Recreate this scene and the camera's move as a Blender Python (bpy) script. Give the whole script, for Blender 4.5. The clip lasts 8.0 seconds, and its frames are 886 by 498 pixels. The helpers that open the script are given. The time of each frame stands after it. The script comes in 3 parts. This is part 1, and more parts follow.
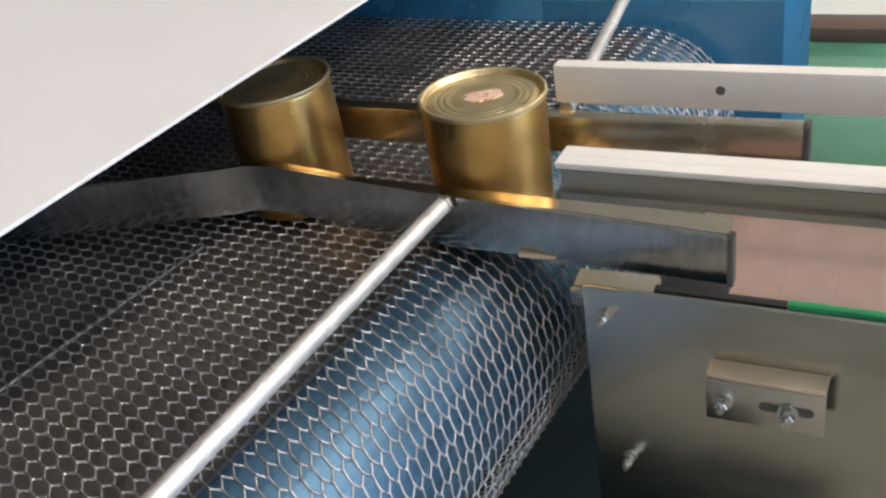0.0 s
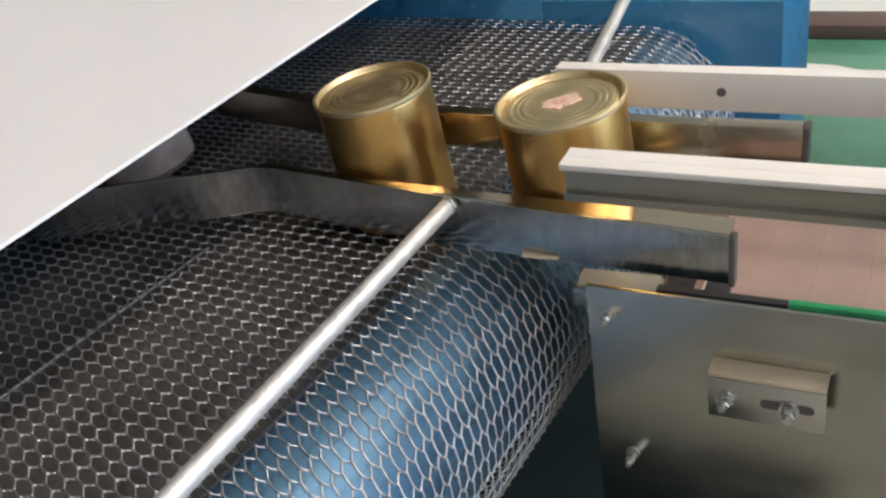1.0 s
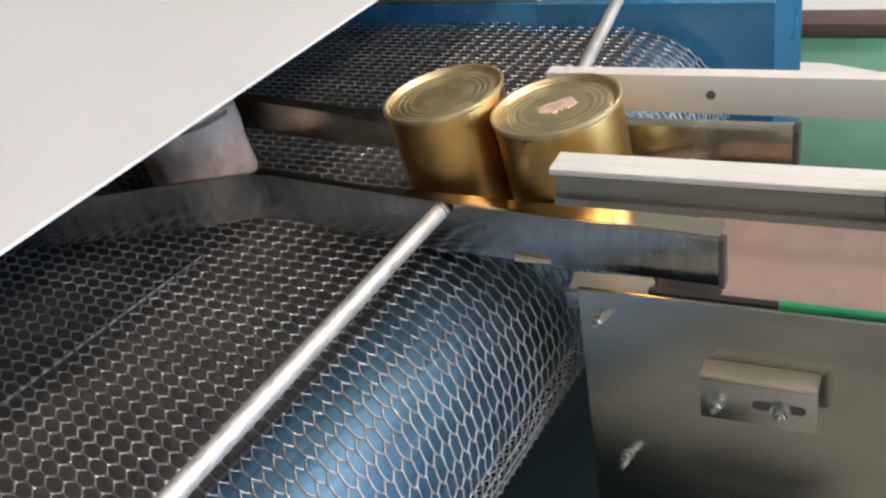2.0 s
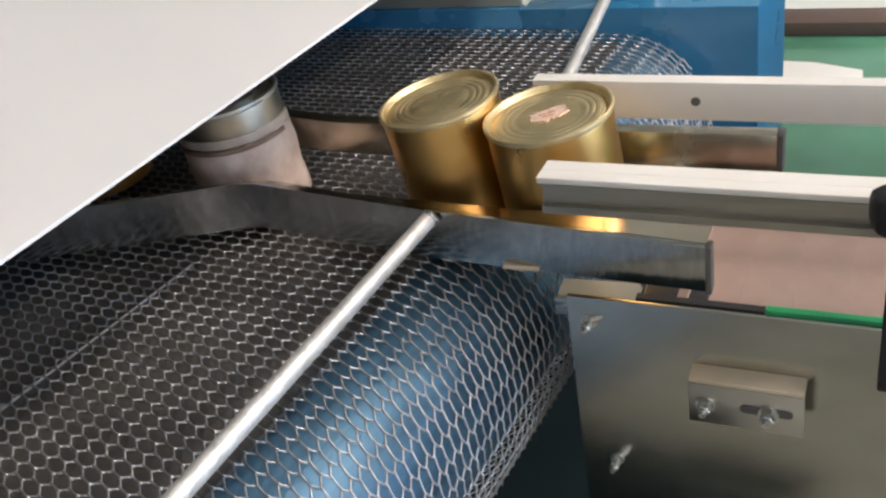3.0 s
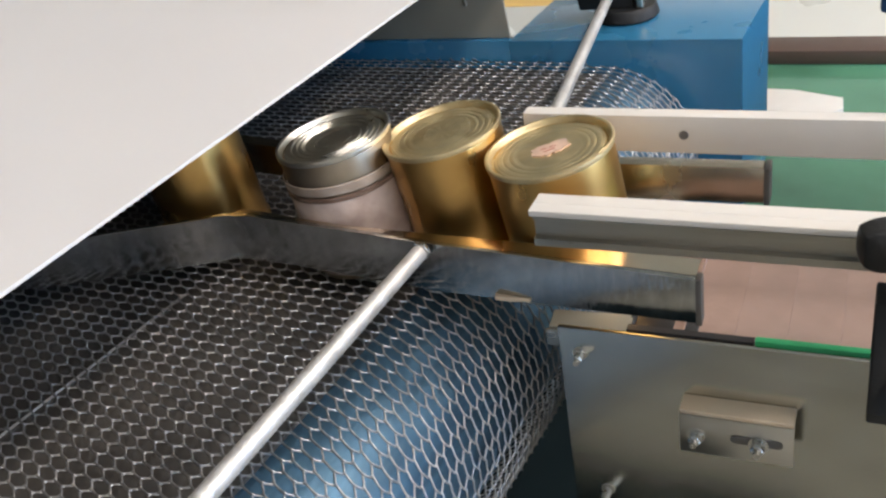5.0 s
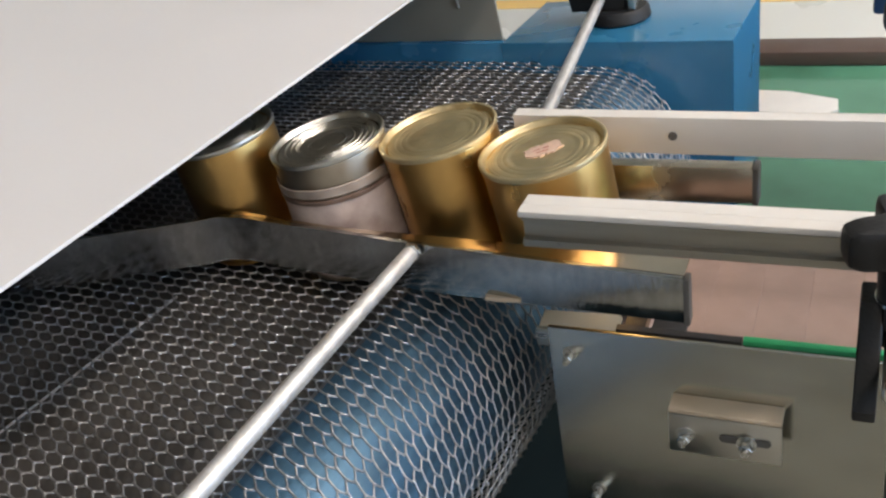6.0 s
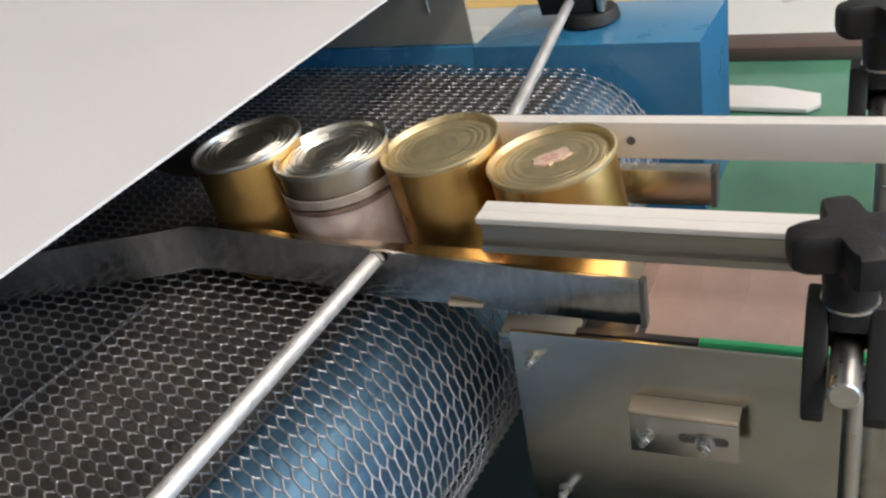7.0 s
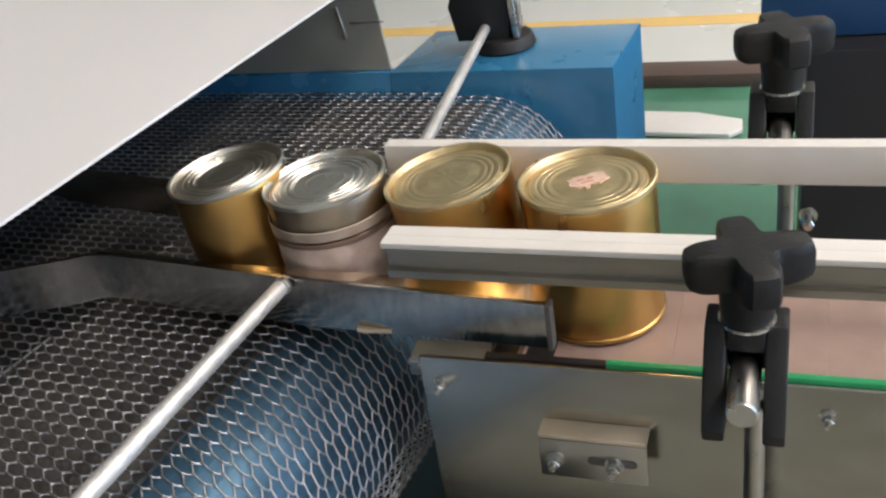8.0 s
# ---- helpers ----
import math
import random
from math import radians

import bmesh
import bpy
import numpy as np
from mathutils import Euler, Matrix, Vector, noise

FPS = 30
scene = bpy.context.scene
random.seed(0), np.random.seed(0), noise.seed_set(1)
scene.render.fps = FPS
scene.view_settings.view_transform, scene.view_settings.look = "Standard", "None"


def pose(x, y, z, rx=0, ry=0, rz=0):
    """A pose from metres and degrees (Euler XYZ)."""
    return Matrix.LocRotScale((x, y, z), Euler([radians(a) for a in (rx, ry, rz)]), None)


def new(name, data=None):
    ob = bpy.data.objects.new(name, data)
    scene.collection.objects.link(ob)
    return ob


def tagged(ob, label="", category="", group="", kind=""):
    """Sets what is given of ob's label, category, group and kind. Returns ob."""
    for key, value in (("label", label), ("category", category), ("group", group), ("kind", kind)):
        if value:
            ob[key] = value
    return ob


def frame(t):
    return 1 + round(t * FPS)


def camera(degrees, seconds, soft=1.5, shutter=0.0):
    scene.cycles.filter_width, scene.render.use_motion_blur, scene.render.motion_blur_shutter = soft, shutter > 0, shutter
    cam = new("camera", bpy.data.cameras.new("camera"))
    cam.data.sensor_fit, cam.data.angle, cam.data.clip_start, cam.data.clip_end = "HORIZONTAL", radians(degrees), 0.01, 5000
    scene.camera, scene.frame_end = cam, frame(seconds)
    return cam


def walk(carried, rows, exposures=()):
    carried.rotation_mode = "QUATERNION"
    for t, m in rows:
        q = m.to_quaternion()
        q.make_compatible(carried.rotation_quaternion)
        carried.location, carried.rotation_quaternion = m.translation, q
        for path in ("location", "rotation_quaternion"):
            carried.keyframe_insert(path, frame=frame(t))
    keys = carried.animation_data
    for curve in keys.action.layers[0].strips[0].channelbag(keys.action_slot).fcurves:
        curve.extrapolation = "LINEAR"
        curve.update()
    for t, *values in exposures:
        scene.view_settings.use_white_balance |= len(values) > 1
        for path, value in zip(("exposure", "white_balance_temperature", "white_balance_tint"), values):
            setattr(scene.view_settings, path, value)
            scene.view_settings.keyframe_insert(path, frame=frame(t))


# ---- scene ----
cam = camera(48.74, 8.0, soft=2.4)
PATH = [
    (0.0, pose(0.0500, 0.0556, 1.1949, 57.846, 8.518, 24.709)),
    (0.5, pose(0.0516, 0.0533, 1.1984, 57.648, 8.631, 24.645)),
    (1.0, pose(0.0492, 0.0504, 1.2005, 57.638, 8.611, 24.505)),
    (1.5, pose(0.0546, 0.0509, 1.2014, 57.754, 9.064, 24.543)),
    (3.0, pose(0.0543, 0.0511, 1.2079, 57.557, 9.297, 23.235)),
    (3.5, pose(0.0539, 0.0498, 1.2117, 58.232, 9.214, 22.774)),
    (4.0, pose(0.0541, 0.0492, 1.2137, 58.549, 9.184, 22.734)),
    (4.5, pose(0.0515, 0.0489, 1.2140, 58.717, 8.912, 22.516)),
    (6.0, pose(0.0567, 0.0471, 1.2145, 58.970, 8.932, 22.212)),
    (6.5, pose(0.0671, 0.0474, 1.2156, 58.991, 9.584, 22.301)),
    (7.0, pose(0.0750, 0.0503, 1.2194, 58.720, 9.492, 21.397)),
    (7.5, pose(0.0770, 0.0588, 1.2134, 58.652, 9.160, 20.364)),
    (8.0, pose(0.0884, 0.0591, 1.2134, 59.746, 8.248, 17.826)),
]
walk(cam, PATH, [(0.0, 0.09, 7050, 17), (1.5, 0.10, 7050, 17), (3.5, 0.12, 7050, 17), (4.5, 0.12, 7050, 17), (6.0, -0.03, 7050, 17), (7.5, -0.04, 7050, 17), (8.0, 0.0, 7050, 17)])

# ---------------------------------------------------------------- world and light
world = bpy.data.worlds.new("hall_air")
scene.world = world
world.use_nodes = True
world.node_tree.nodes["Background"].inputs[0].default_value = (1.0, 0.97, 0.92, 1)
world.node_tree.nodes["Background"].inputs[1].default_value = 0.3
scene.view_settings.exposure = 0.0


def area_lamp(name, x, y, z, sx, sy, watts, colour):
    data = bpy.data.lights.new(name, "AREA")
    data.shape, data.size, data.size_y, data.energy, data.color = "RECTANGLE", sx, sy, watts, colour
    ob = new(name, data)
    ob.matrix_world = pose(x, y, z)
    return ob


LAMPS = [(1.9, 0.4), (3.9, 0.4), (1.9, 3.0), (3.9, 3.0), (1.9, -2.2), (3.9, -2.2)]
for lx, ly in LAMPS:
    area_lamp("hall_lamp", lx, ly, 3.86, 0.30, 1.9, 80 if ly > 0 else 30, (1.0, 0.935, 0.84))


# ---------------------------------------------------------------- materials
def material(name, base, rough=0.5, metal=0.0, vary=0.12, scale=30.0, bump=0.0, bump_scale=200.0, second=None,
             stretch=(1, 1, 1), rough_vary=0.12, coat=0.0):
    m = bpy.data.materials.new(name)
    m.use_nodes = True
    nt = m.node_tree
    n, k = nt.nodes, nt.links
    b = n["Principled BSDF"]
    b.inputs["Metallic"].default_value = metal
    if coat:
        b.inputs["Coat Weight"].default_value = coat
        b.inputs["Coat Roughness"].default_value = 0.12
    tc = n.new("ShaderNodeTexCoord")
    mp = n.new("ShaderNodeMapping")
    mp.inputs["Scale"].default_value = stretch
    k.new(tc.outputs["Object"], mp.inputs["Vector"])
    fine = n.new("ShaderNodeTexNoise")
    fine.inputs["Scale"].default_value, fine.inputs["Detail"].default_value = scale, 5
    wide = n.new("ShaderNodeTexNoise")
    wide.inputs["Scale"].default_value, wide.inputs["Detail"].default_value = scale * 0.17, 3
    k.new(mp.outputs[0], fine.inputs["Vector"])
    k.new(mp.outputs[0], wide.inputs["Vector"])
    add = n.new("ShaderNodeMath")
    add.operation = "ADD"
    k.new(fine.outputs[0], add.inputs[0])
    k.new(wide.outputs[0], add.inputs[1])
    half = n.new("ShaderNodeMath")
    half.operation = "MULTIPLY"
    half.inputs[1].default_value = 0.5
    k.new(add.outputs[0], half.inputs[0])
    ramp = n.new("ShaderNodeValToRGB")
    ramp.color_ramp.elements[0].position, ramp.color_ramp.elements[1].position = 0.32, 0.68
    lo = tuple(c * (1 - vary) for c in base)
    hi = second or tuple(min(1.0, c * (1 + vary)) for c in base)
    ramp.color_ramp.elements[0].color, ramp.color_ramp.elements[1].color = (*lo, 1), (*hi, 1)
    k.new(half.outputs[0], ramp.inputs[0])
    k.new(ramp.outputs[0], b.inputs["Base Color"])
    rr = n.new("ShaderNodeMapRange")
    rr.inputs["From Min"].default_value, rr.inputs["From Max"].default_value = 0.3, 0.7
    rr.inputs["To Min"].default_value, rr.inputs["To Max"].default_value = max(0.02, rough - rough_vary), min(1, rough + rough_vary)
    k.new(half.outputs[0], rr.inputs["Value"])
    k.new(rr.outputs[0], b.inputs["Roughness"])
    if bump:
        grain = n.new("ShaderNodeTexNoise")
        grain.inputs["Scale"].default_value, grain.inputs["Detail"].default_value = bump_scale, 4
        k.new(mp.outputs[0], grain.inputs["Vector"])
        bp = n.new("ShaderNodeBump")
        bp.inputs["Strength"].default_value, bp.inputs["Distance"].default_value = bump, 0.001
        k.new(grain.outputs[0], bp.inputs["Height"])
        k.new(bp.outputs[0], b.inputs["Normal"])
    return m


def glow(name, colour, strength):
    m = bpy.data.materials.new(name)
    m.use_nodes = True
    b = m.node_tree.nodes["Principled BSDF"]
    b.inputs["Base Color"].default_value = (*colour, 1)
    b.inputs["Emission Color"].default_value = (*colour, 1)
    b.inputs["Emission Strength"].default_value = strength
    return m


WIRE = material("wire_steel", (0.37, 0.375, 0.38), 0.40, 0.9, 0.4, 160, rough_vary=0.16)
# blue in the base colour stands for daylight reflected on the steel drum
DRUM = material("steel_drum_sky_tint", (0.056, 0.130, 0.200), 0.42, 0.6, 0.45, 40, 0.25, 160, stretch=(3, 0.4, 3))
BED = material("black_oily_bed", (0.052, 0.049, 0.046), 0.5, 0.0, 0.5, 14, 0.2, 90)
DARK = material("dark_greasy_steel", (0.072, 0.069, 0.066), 0.55, 0.0, 0.3, 18, 0.2, 90)
STEEL = material("brushed_stainless", (0.50, 0.485, 0.445), 0.30, 1.0, 0.10, 14, 0.10, 260, stretch=(1, 8, 8))
MIRROR = material("polished_stainless", (0.40, 0.405, 0.40), 0.12, 1.0, 0.25, 260, 0.14, 420, stretch=(1.0, 1.0, 0.35), rough_vary=0.06)
PLATE = material("side_plate_stainless", (0.47, 0.465, 0.42), 0.19, 1.0, 0.22, 14, 0.03, 300, stretch=(1, 3, 3), rough_vary=0.08)
# warm base colour holds the golden reflection of the cans
FLANGE = material("polished_flange_can_tint", (0.62, 0.54, 0.44), 0.16, 1.0, 0.15, 40, 0.08, 120, rough_vary=0.07)
# bright tan tone with the light on it put into the colour
BRACKET = material("lit_zinc_sheet", (0.66, 0.54, 0.40), 0.48, 0.6, 0.12, 60, 0.15, 260)
# brownish base colour holds the cans' reflection in the rear strip
REAR = material("worn_stainless_can_tint", (0.48, 0.42, 0.34), 0.24, 1.0, 0.25, 40, 0.14, 80, rough_vary=0.08)
CHROME = material("bright_rod_steel", (0.56, 0.555, 0.54), 0.50, 0.75, 0.18, 90, 0.45, 420, rough_vary=0.10)
ZINC = material("zinc_bolt", (0.58, 0.58, 0.56), 0.28, 1.0, 0.12, 80, rough_vary=0.1)
WHITE = material("white_guide_plastic", (0.66, 0.64, 0.605), 0.45, 0.0, 0.05, 40, 0.08, 160)
ALU = material("aluminium_profile", (0.36, 0.34, 0.30), 0.38, 1.0, 0.10, 30, 0.08, 300, stretch=(1, 12, 12))
BLACK = material("black_moulded_plastic", (0.013, 0.0135, 0.014), 0.5, 0.0, 0.25, 60, 0.25, 500)
BLACK.node_tree.nodes["Principled BSDF"].inputs["Specular IOR Level"].default_value = 0.25
BLUE = material("blue_machine_paint", (0.018, 0.148, 0.280), 0.30, 0.0, 0.14, 12, 0.02, 40, coat=1.0)
HOODW = material("white_powder_coat", (0.54, 0.53, 0.52), 0.5, 0.0, 0.03, 9, 0.06, 300)
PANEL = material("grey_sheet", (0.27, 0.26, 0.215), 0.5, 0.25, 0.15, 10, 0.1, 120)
SLAT = material("pinkish_belt", (0.31, 0.215, 0.18), 0.42, 0.0, 0.16, 60, 0.15, 260)
GREEN = material("green_wear_strip", (0.015, 0.36, 0.14), 0.42, 0.0, 0.10, 50)
GOLD = material("gold_lacquered_tin", (0.52, 0.31, 0.105), 0.34, 1.0, 0.20, 45, 0.14, 90, rough_vary=0.12)
GOLDLID = material("gold_lacquered_lid", (0.63, 0.51, 0.30), 0.47, 1.0, 0.16, 90, 0.16, 160, rough_vary=0.08)
TIN = material("bare_tin_lid", (0.66, 0.645, 0.585), 0.33, 1.0, 0.14, 90, 0.16, 160, rough_vary=0.08)
# brown base colour paints the gold neighbour's reflection on the bare tin
TINB = material("tin_body_gold_reflection", (0.34, 0.28, 0.21), 0.40, 1.0, 0.2, 60, 0.12, 120)
PAPER = material("pale_pink_label_paper", (0.46, 0.31, 0.25), 0.36, 0.15, 0.35, 55, 0.7, 70, second=(0.76, 0.64, 0.57))
CREAM = material("cream_label_band", (0.36, 0.27, 0.22), 0.42, 0.2, 0.35, 60, 0.3, 90, second=(0.52, 0.44, 0.37))
BROWN = material("brown_label_band", (0.09, 0.055, 0.035), 0.4, 0.1, 0.2, 60, second=(0.30, 0.20, 0.16))
RED = material("red_print", (0.36, 0.10, 0.08), 0.4, 0.0, 0.3, 300)
INK = material("pink_stamp_ink", (0.62, 0.43, 0.33), 0.4, 0.2, 0.2, 300)
FLOORG = material("green_floor_epoxy", (0.068, 0.215, 0.135), 0.16, 0.0, 0.40, 2.6, 0.05, 40, rough_vary=0.08)
CONCRETE = material("worn_concrete", (0.20, 0.19, 0.155), 0.5, 0.0, 0.25, 2.5, 0.1, 60)
FLOORW = material("pale_floor_epoxy", (0.60, 0.61, 0.57), 0.3, 0.0, 0.08, 1.5, 0.05, 40)
YELLOW = material("yellow_floor_paint", (0.80, 0.52, 0.16), 0.4, 0.0, 0.1, 8)
WALLW = material("hall_wall_paint", (0.70, 0.70, 0.67), 0.7, 0.0, 0.05, 1.5)
CEIL = material("hall_ceiling_paint", (0.62, 0.62, 0.60), 0.8, 0.0, 0.05, 1.5)
WOOD = material("brown_board", (0.085, 0.052, 0.040), 0.5, 0.0, 0.2, 10, 0.2, 60)
# cabinet black, also used to paint shade at the slat belt's nose
DARKM = material("black_cabinet_and_shade", (0.02, 0.02, 0.022), 0.4, 0.0, 0.2, 8)
NAVY = material("dark_blue_paint", (0.02, 0.08, 0.20), 0.4, 0.0, 0.15, 8)
# near-black colour that paints the deep shade under the drum
NAVYD = material("dark_gap_shade", (0.005, 0.011, 0.013), 0.85, 0.0, 0.3, 12)
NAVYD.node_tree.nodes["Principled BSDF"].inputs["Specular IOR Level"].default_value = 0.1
SKYPANE = glow("daylight_pane", (0.36, 0.62, 1.0), 7.5)
TUBE = glow("lamp_diffuser", (1.0, 0.985, 0.95), 6.0)


# ---------------------------------------------------------------- mesh builders
def add_box(bm, x0, x1, y0, y1, z0, z1, bevel=0.0, m=None):
    r = bmesh.ops.create_cube(bm, size=1)
    vs = r["verts"]
    for v in vs:
        v.co = Vector(((x0 + x1) / 2 + v.co.x * (x1 - x0), (y0 + y1) / 2 + v.co.y * (y1 - y0), (z0 + z1) / 2 + v.co.z * (z1 - z0)))
    if bevel:
        es = {e for v in vs for e in v.link_edges}
        out = bmesh.ops.bevel(bm, geom=list(es), offset=bevel, segments=2, affect="EDGES", profile=0.5)
        vs = list({v for f in out["faces"] for v in f.verts} | {v for v in vs if v.is_valid})
    if m is not None:
        bmesh.ops.transform(bm, matrix=m, verts=[v for v in vs if v.is_valid])
    return bm


def add_cyl(bm, a, b, r, seg=24, r2=None, chamfer=0.0):
    a, b = Vector(a), Vector(b)
    d = b - a
    q = d.to_track_quat("Z", "Y").to_matrix().to_4x4()
    L = d.length
    prof = [(0, r - chamfer), (chamfer, r), (L - chamfer, (r2 or r)), (L, (r2 or r) - chamfer)] if chamfer else [(0, r), (L, r2 or r)]
    rings = []
    for z, rad in prof:
        rings.append([bm.verts.new(Matrix.Translation(a) @ q @ Vector((rad * math.cos(2 * math.pi * i / seg), rad * math.sin(2 * math.pi * i / seg), z))) for i in range(seg)])
    for p, s in zip(rings, rings[1:]):
        for i in range(seg):
            bm.faces.new((p[i], p[(i + 1) % seg], s[(i + 1) % seg], s[i]))
    bm.faces.new(rings[0][::-1])
    bm.faces.new(rings[-1])
    return bm


def add_lathe(bm, prof, seg=64, close=False, wobble=None):
    """Turns a profile of (r, z) about z; r 0 makes a tip."""
    rings = []
    for r, z in prof:
        if r <= 1e-7:
            rings.append([bm.verts.new((0, 0, z))])
        else:
            ring = []
            for i in range(seg):
                a = 2 * math.pi * i / seg
                dr, dz = wobble(a, z) if wobble else (0, 0)
                ring.append(bm.verts.new(((r + dr) * math.cos(a), (r + dr) * math.sin(a), z + dz)))
            rings.append(ring)
    pairs = list(zip(rings, rings[1:])) + ([(rings[-1], rings[0])] if close else [])
    for p, s in pairs:
        for i in range(seg):
            j = (i + 1) % seg
            if len(p) == 1 and len(s) == 1:
                continue
            if len(p) == 1:
                bm.faces.new((p[0], s[j], s[i]))
            elif len(s) == 1:
                bm.faces.new((p[i], p[j], s[0]))
            else:
                bm.faces.new((p[i], p[j], s[j], s[i]))
    return bm


def add_prism(bm, outline, lo, hi, axis="z", bevel=0.0):
    """Extrudes a flat outline of (u, v) from lo to hi along an axis."""
    put = {"z": lambda u, v, w: (u, v, w), "y": lambda u, v, w: (u, w, v), "x": lambda u, v, w: (w, u, v)}[axis]
    p = [bm.verts.new(put(u, v, lo)) for u, v in outline]
    s = [bm.verts.new(put(u, v, hi)) for u, v in outline]
    n = len(p)
    fs = [bm.faces.new((p[i], p[(i + 1) % n], s[(i + 1) % n], s[i])) for i in range(n)]
    caps = [bm.faces.new(p[::-1]), bm.faces.new(s)]
    if bevel:
        es = {e for f in caps for e in f.edges}
        bmesh.ops.bevel(bm, geom=list(es), offset=bevel, segments=2, affect="EDGES", profile=0.5)
    return bm


def make(name, bm, mat, smooth=35):
    bmesh.ops.recalc_face_normals(bm, faces=bm.faces[:])
    me = bpy.data.meshes.new(name)
    bm.to_mesh(me)
    bm.free()
    me.materials.append(mat)
    if smooth:
        for p in me.polygons:
            p.use_smooth = True
        me.set_sharp_from_angle(angle=radians(smooth))
    return me


def part(name, bm, mat, parent=None, label="", at=None, smooth=35):
    ob = new(name, make(name, bm, mat, smooth))
    if parent is not None:
        ob.parent = parent
    if at is not None:
        ob.matrix_basis = at
    if label:
        tagged(ob, label)
    return ob


def thing(name, label, category, at=None, group="", kind=""):
    ob = new(name)
    ob.empty_display_size = 0.02
    if at is not None:
        ob.matrix_basis = at
    return tagged(ob, label, category, group, kind)


B = bmesh.new

# ---------------------------------------------------------------- the hall
tagged(part("floor", add_box(B(), -5, 5, -5, 1.75, -0.12, 0.0), CONCRETE, smooth=0), "worn grey-brown concrete floor under the machines", "floor", kind="structure")
tagged(part("floor_green", add_box(B(), -5, 5, 1.75, 3.22, -0.12, 0.0), FLOORG, smooth=0), "glossy green epoxy factory floor", "floor", kind="structure")
tagged(part("floor_pale", add_box(B(), -5, 5, 3.22, 7, -0.12, 0.0), FLOORW, smooth=0), "pale epoxy floor beyond the yellow line", "floor", kind="structure")
tagged(part("floor_line", add_box(B(), -5, 5, 3.62, 3.72, -0.001, 0.002), YELLOW, smooth=0), "yellow painted safety line on the floor", "floor marking", kind="structure")
for nm, box in (("wall_north", (-5, 5, 7, 7.15, -0.12, 4.0)), ("wall_south", (-5, 5, -5.15, -5, -0.12, 4.0)),
                ("wall_west", (-5.15, -5, -5.15, 7.15, -0.12, 4.0)), ("wall_east", (5, 5.15, -5.15, 7.15, -0.12, 4.0))):
    tagged(part(nm, add_box(B(), *box), WALLW, smooth=0), "plain off-white painted hall wall", "wall", kind="structure")
tagged(part("ceiling", add_box(B(), -5.15, 5.15, -5.15, 7.15, 4.0, 4.12), CEIL, smooth=0), "plain pale hall ceiling", "ceiling", kind="structure")
for lx, ly in LAMPS:
    lamp = thing("ceiling_lamp", "long white ceiling lamp with a bright diffuser", "lamp", pose(lx, ly, 4.0), "ceiling lamps")
    part("housing", add_box(B(), -0.18, 0.18, -1.0, 1.0, -0.09, 0.0, 0.008), HOODW, lamp)
    part("diffuser", add_box(B(), -0.15, 0.15, -0.95, 0.95, -0.10, -0.091), TUBE, lamp, "glowing diffuser")

win = thing("window_1", "large daylight window with pale blue panes", "window", kind="structure")
for wy in (-1.2, 0.2, 1.6):
    part("pane", add_box(B(), 4.985, 4.995, wy - 0.62, wy + 0.62, 0.9, 3.3), SKYPANE, win, "bright bluish pane")
for wy in (-1.9, -0.5, 0.9, 2.3):
    part("window_frame", add_box(B(), 4.96, 5.0, wy - 0.05, wy + 0.05, 0.85, 3.35, 0.004), ALU, win)
for wz in (0.875, 3.325):
    part("window_frame", add_box(B(), 4.96, 5.0, -1.95, 2.35, wz - 0.025, wz + 0.025, 0.004), ALU, win)

# ---------------------------------------------------------------- the mesh conveyor
# its own frame: the drum's axis is local y at local x = 0
MC = pose(-0.2185, 0.40, 0, 0, 0, -6.0)
R_DRUM, Z_BELT = 0.080, 0.8920
W0, W1 = -0.32, 0.440          # the belt's edges
PITCH, STEP = 0.01225, 0.00403   # wire spacing along the belt, strand spacing across it
SKEW = 0.00085                   # sideways shift from one wire to the next
SPEED, SLAT_SPEED = 0.072, 0.065

drum = thing("conveyor_drum", "steel end drum under the wire mesh belt, coloured with reflected daylight blue", "conveyor drum", MC)
bm = B()
add_cyl(bm, (0, W0 - 0.01, 0.8120), (0, W1 + 0.01, 0.8120), R_DRUM - 0.012, 96, chamfer=0.002)
part("shell", bm, DRUM, drum)
bm = B()
add_cyl(bm, (0, W0 - 0.05, 0.8120), (0, W1 + 0.02, 0.8120), 0.015, 24)
part("shaft", bm, STEEL, drum)

bed = thing("conveyor_bed", "dark steel bed plate beneath the wire mesh belt", "conveyor bed", MC)
part("plate", add_box(B(), -1.25, 0.002, W0, W1, 0.8808, 0.8835), BED, bed)
part("seam", add_prism(B(), [(-0.1700, -0.30), (-0.1694, -0.30), (-0.1479, 0.045), (-0.1485, 0.045)], 0.8836, 0.8850, "z"), CHROME, bed, "bright seam of the bed plate")
# added sheet, hides the lit floor and darkens the gap under the drum
part("gap_shade_sheet", add_box(B(), -1.25, 0.16, W0 - 0.05, W1 + 0.25, 0.440, 0.446), NAVYD, bed, "added near-black sheet for the shade under the drum")
for yy in (W0 + 0.03, -0.08, 0.16, W1 - 0.03):
    part("bearer", add_box(B(), -1.25, -0.09, yy - 0.012, yy + 0.012, 0.80, 0.8807, 0.002), DARK, bed)
for xx in (-1.15, -0.28):
    for yy in (W0 + 0.03, W1 - 0.03):
        part("leg", add_box(B(), xx - 0.025, xx + 0.025, yy - 0.025, yy + 0.025, 0.0, 0.80, 0.003), DARK, bed)


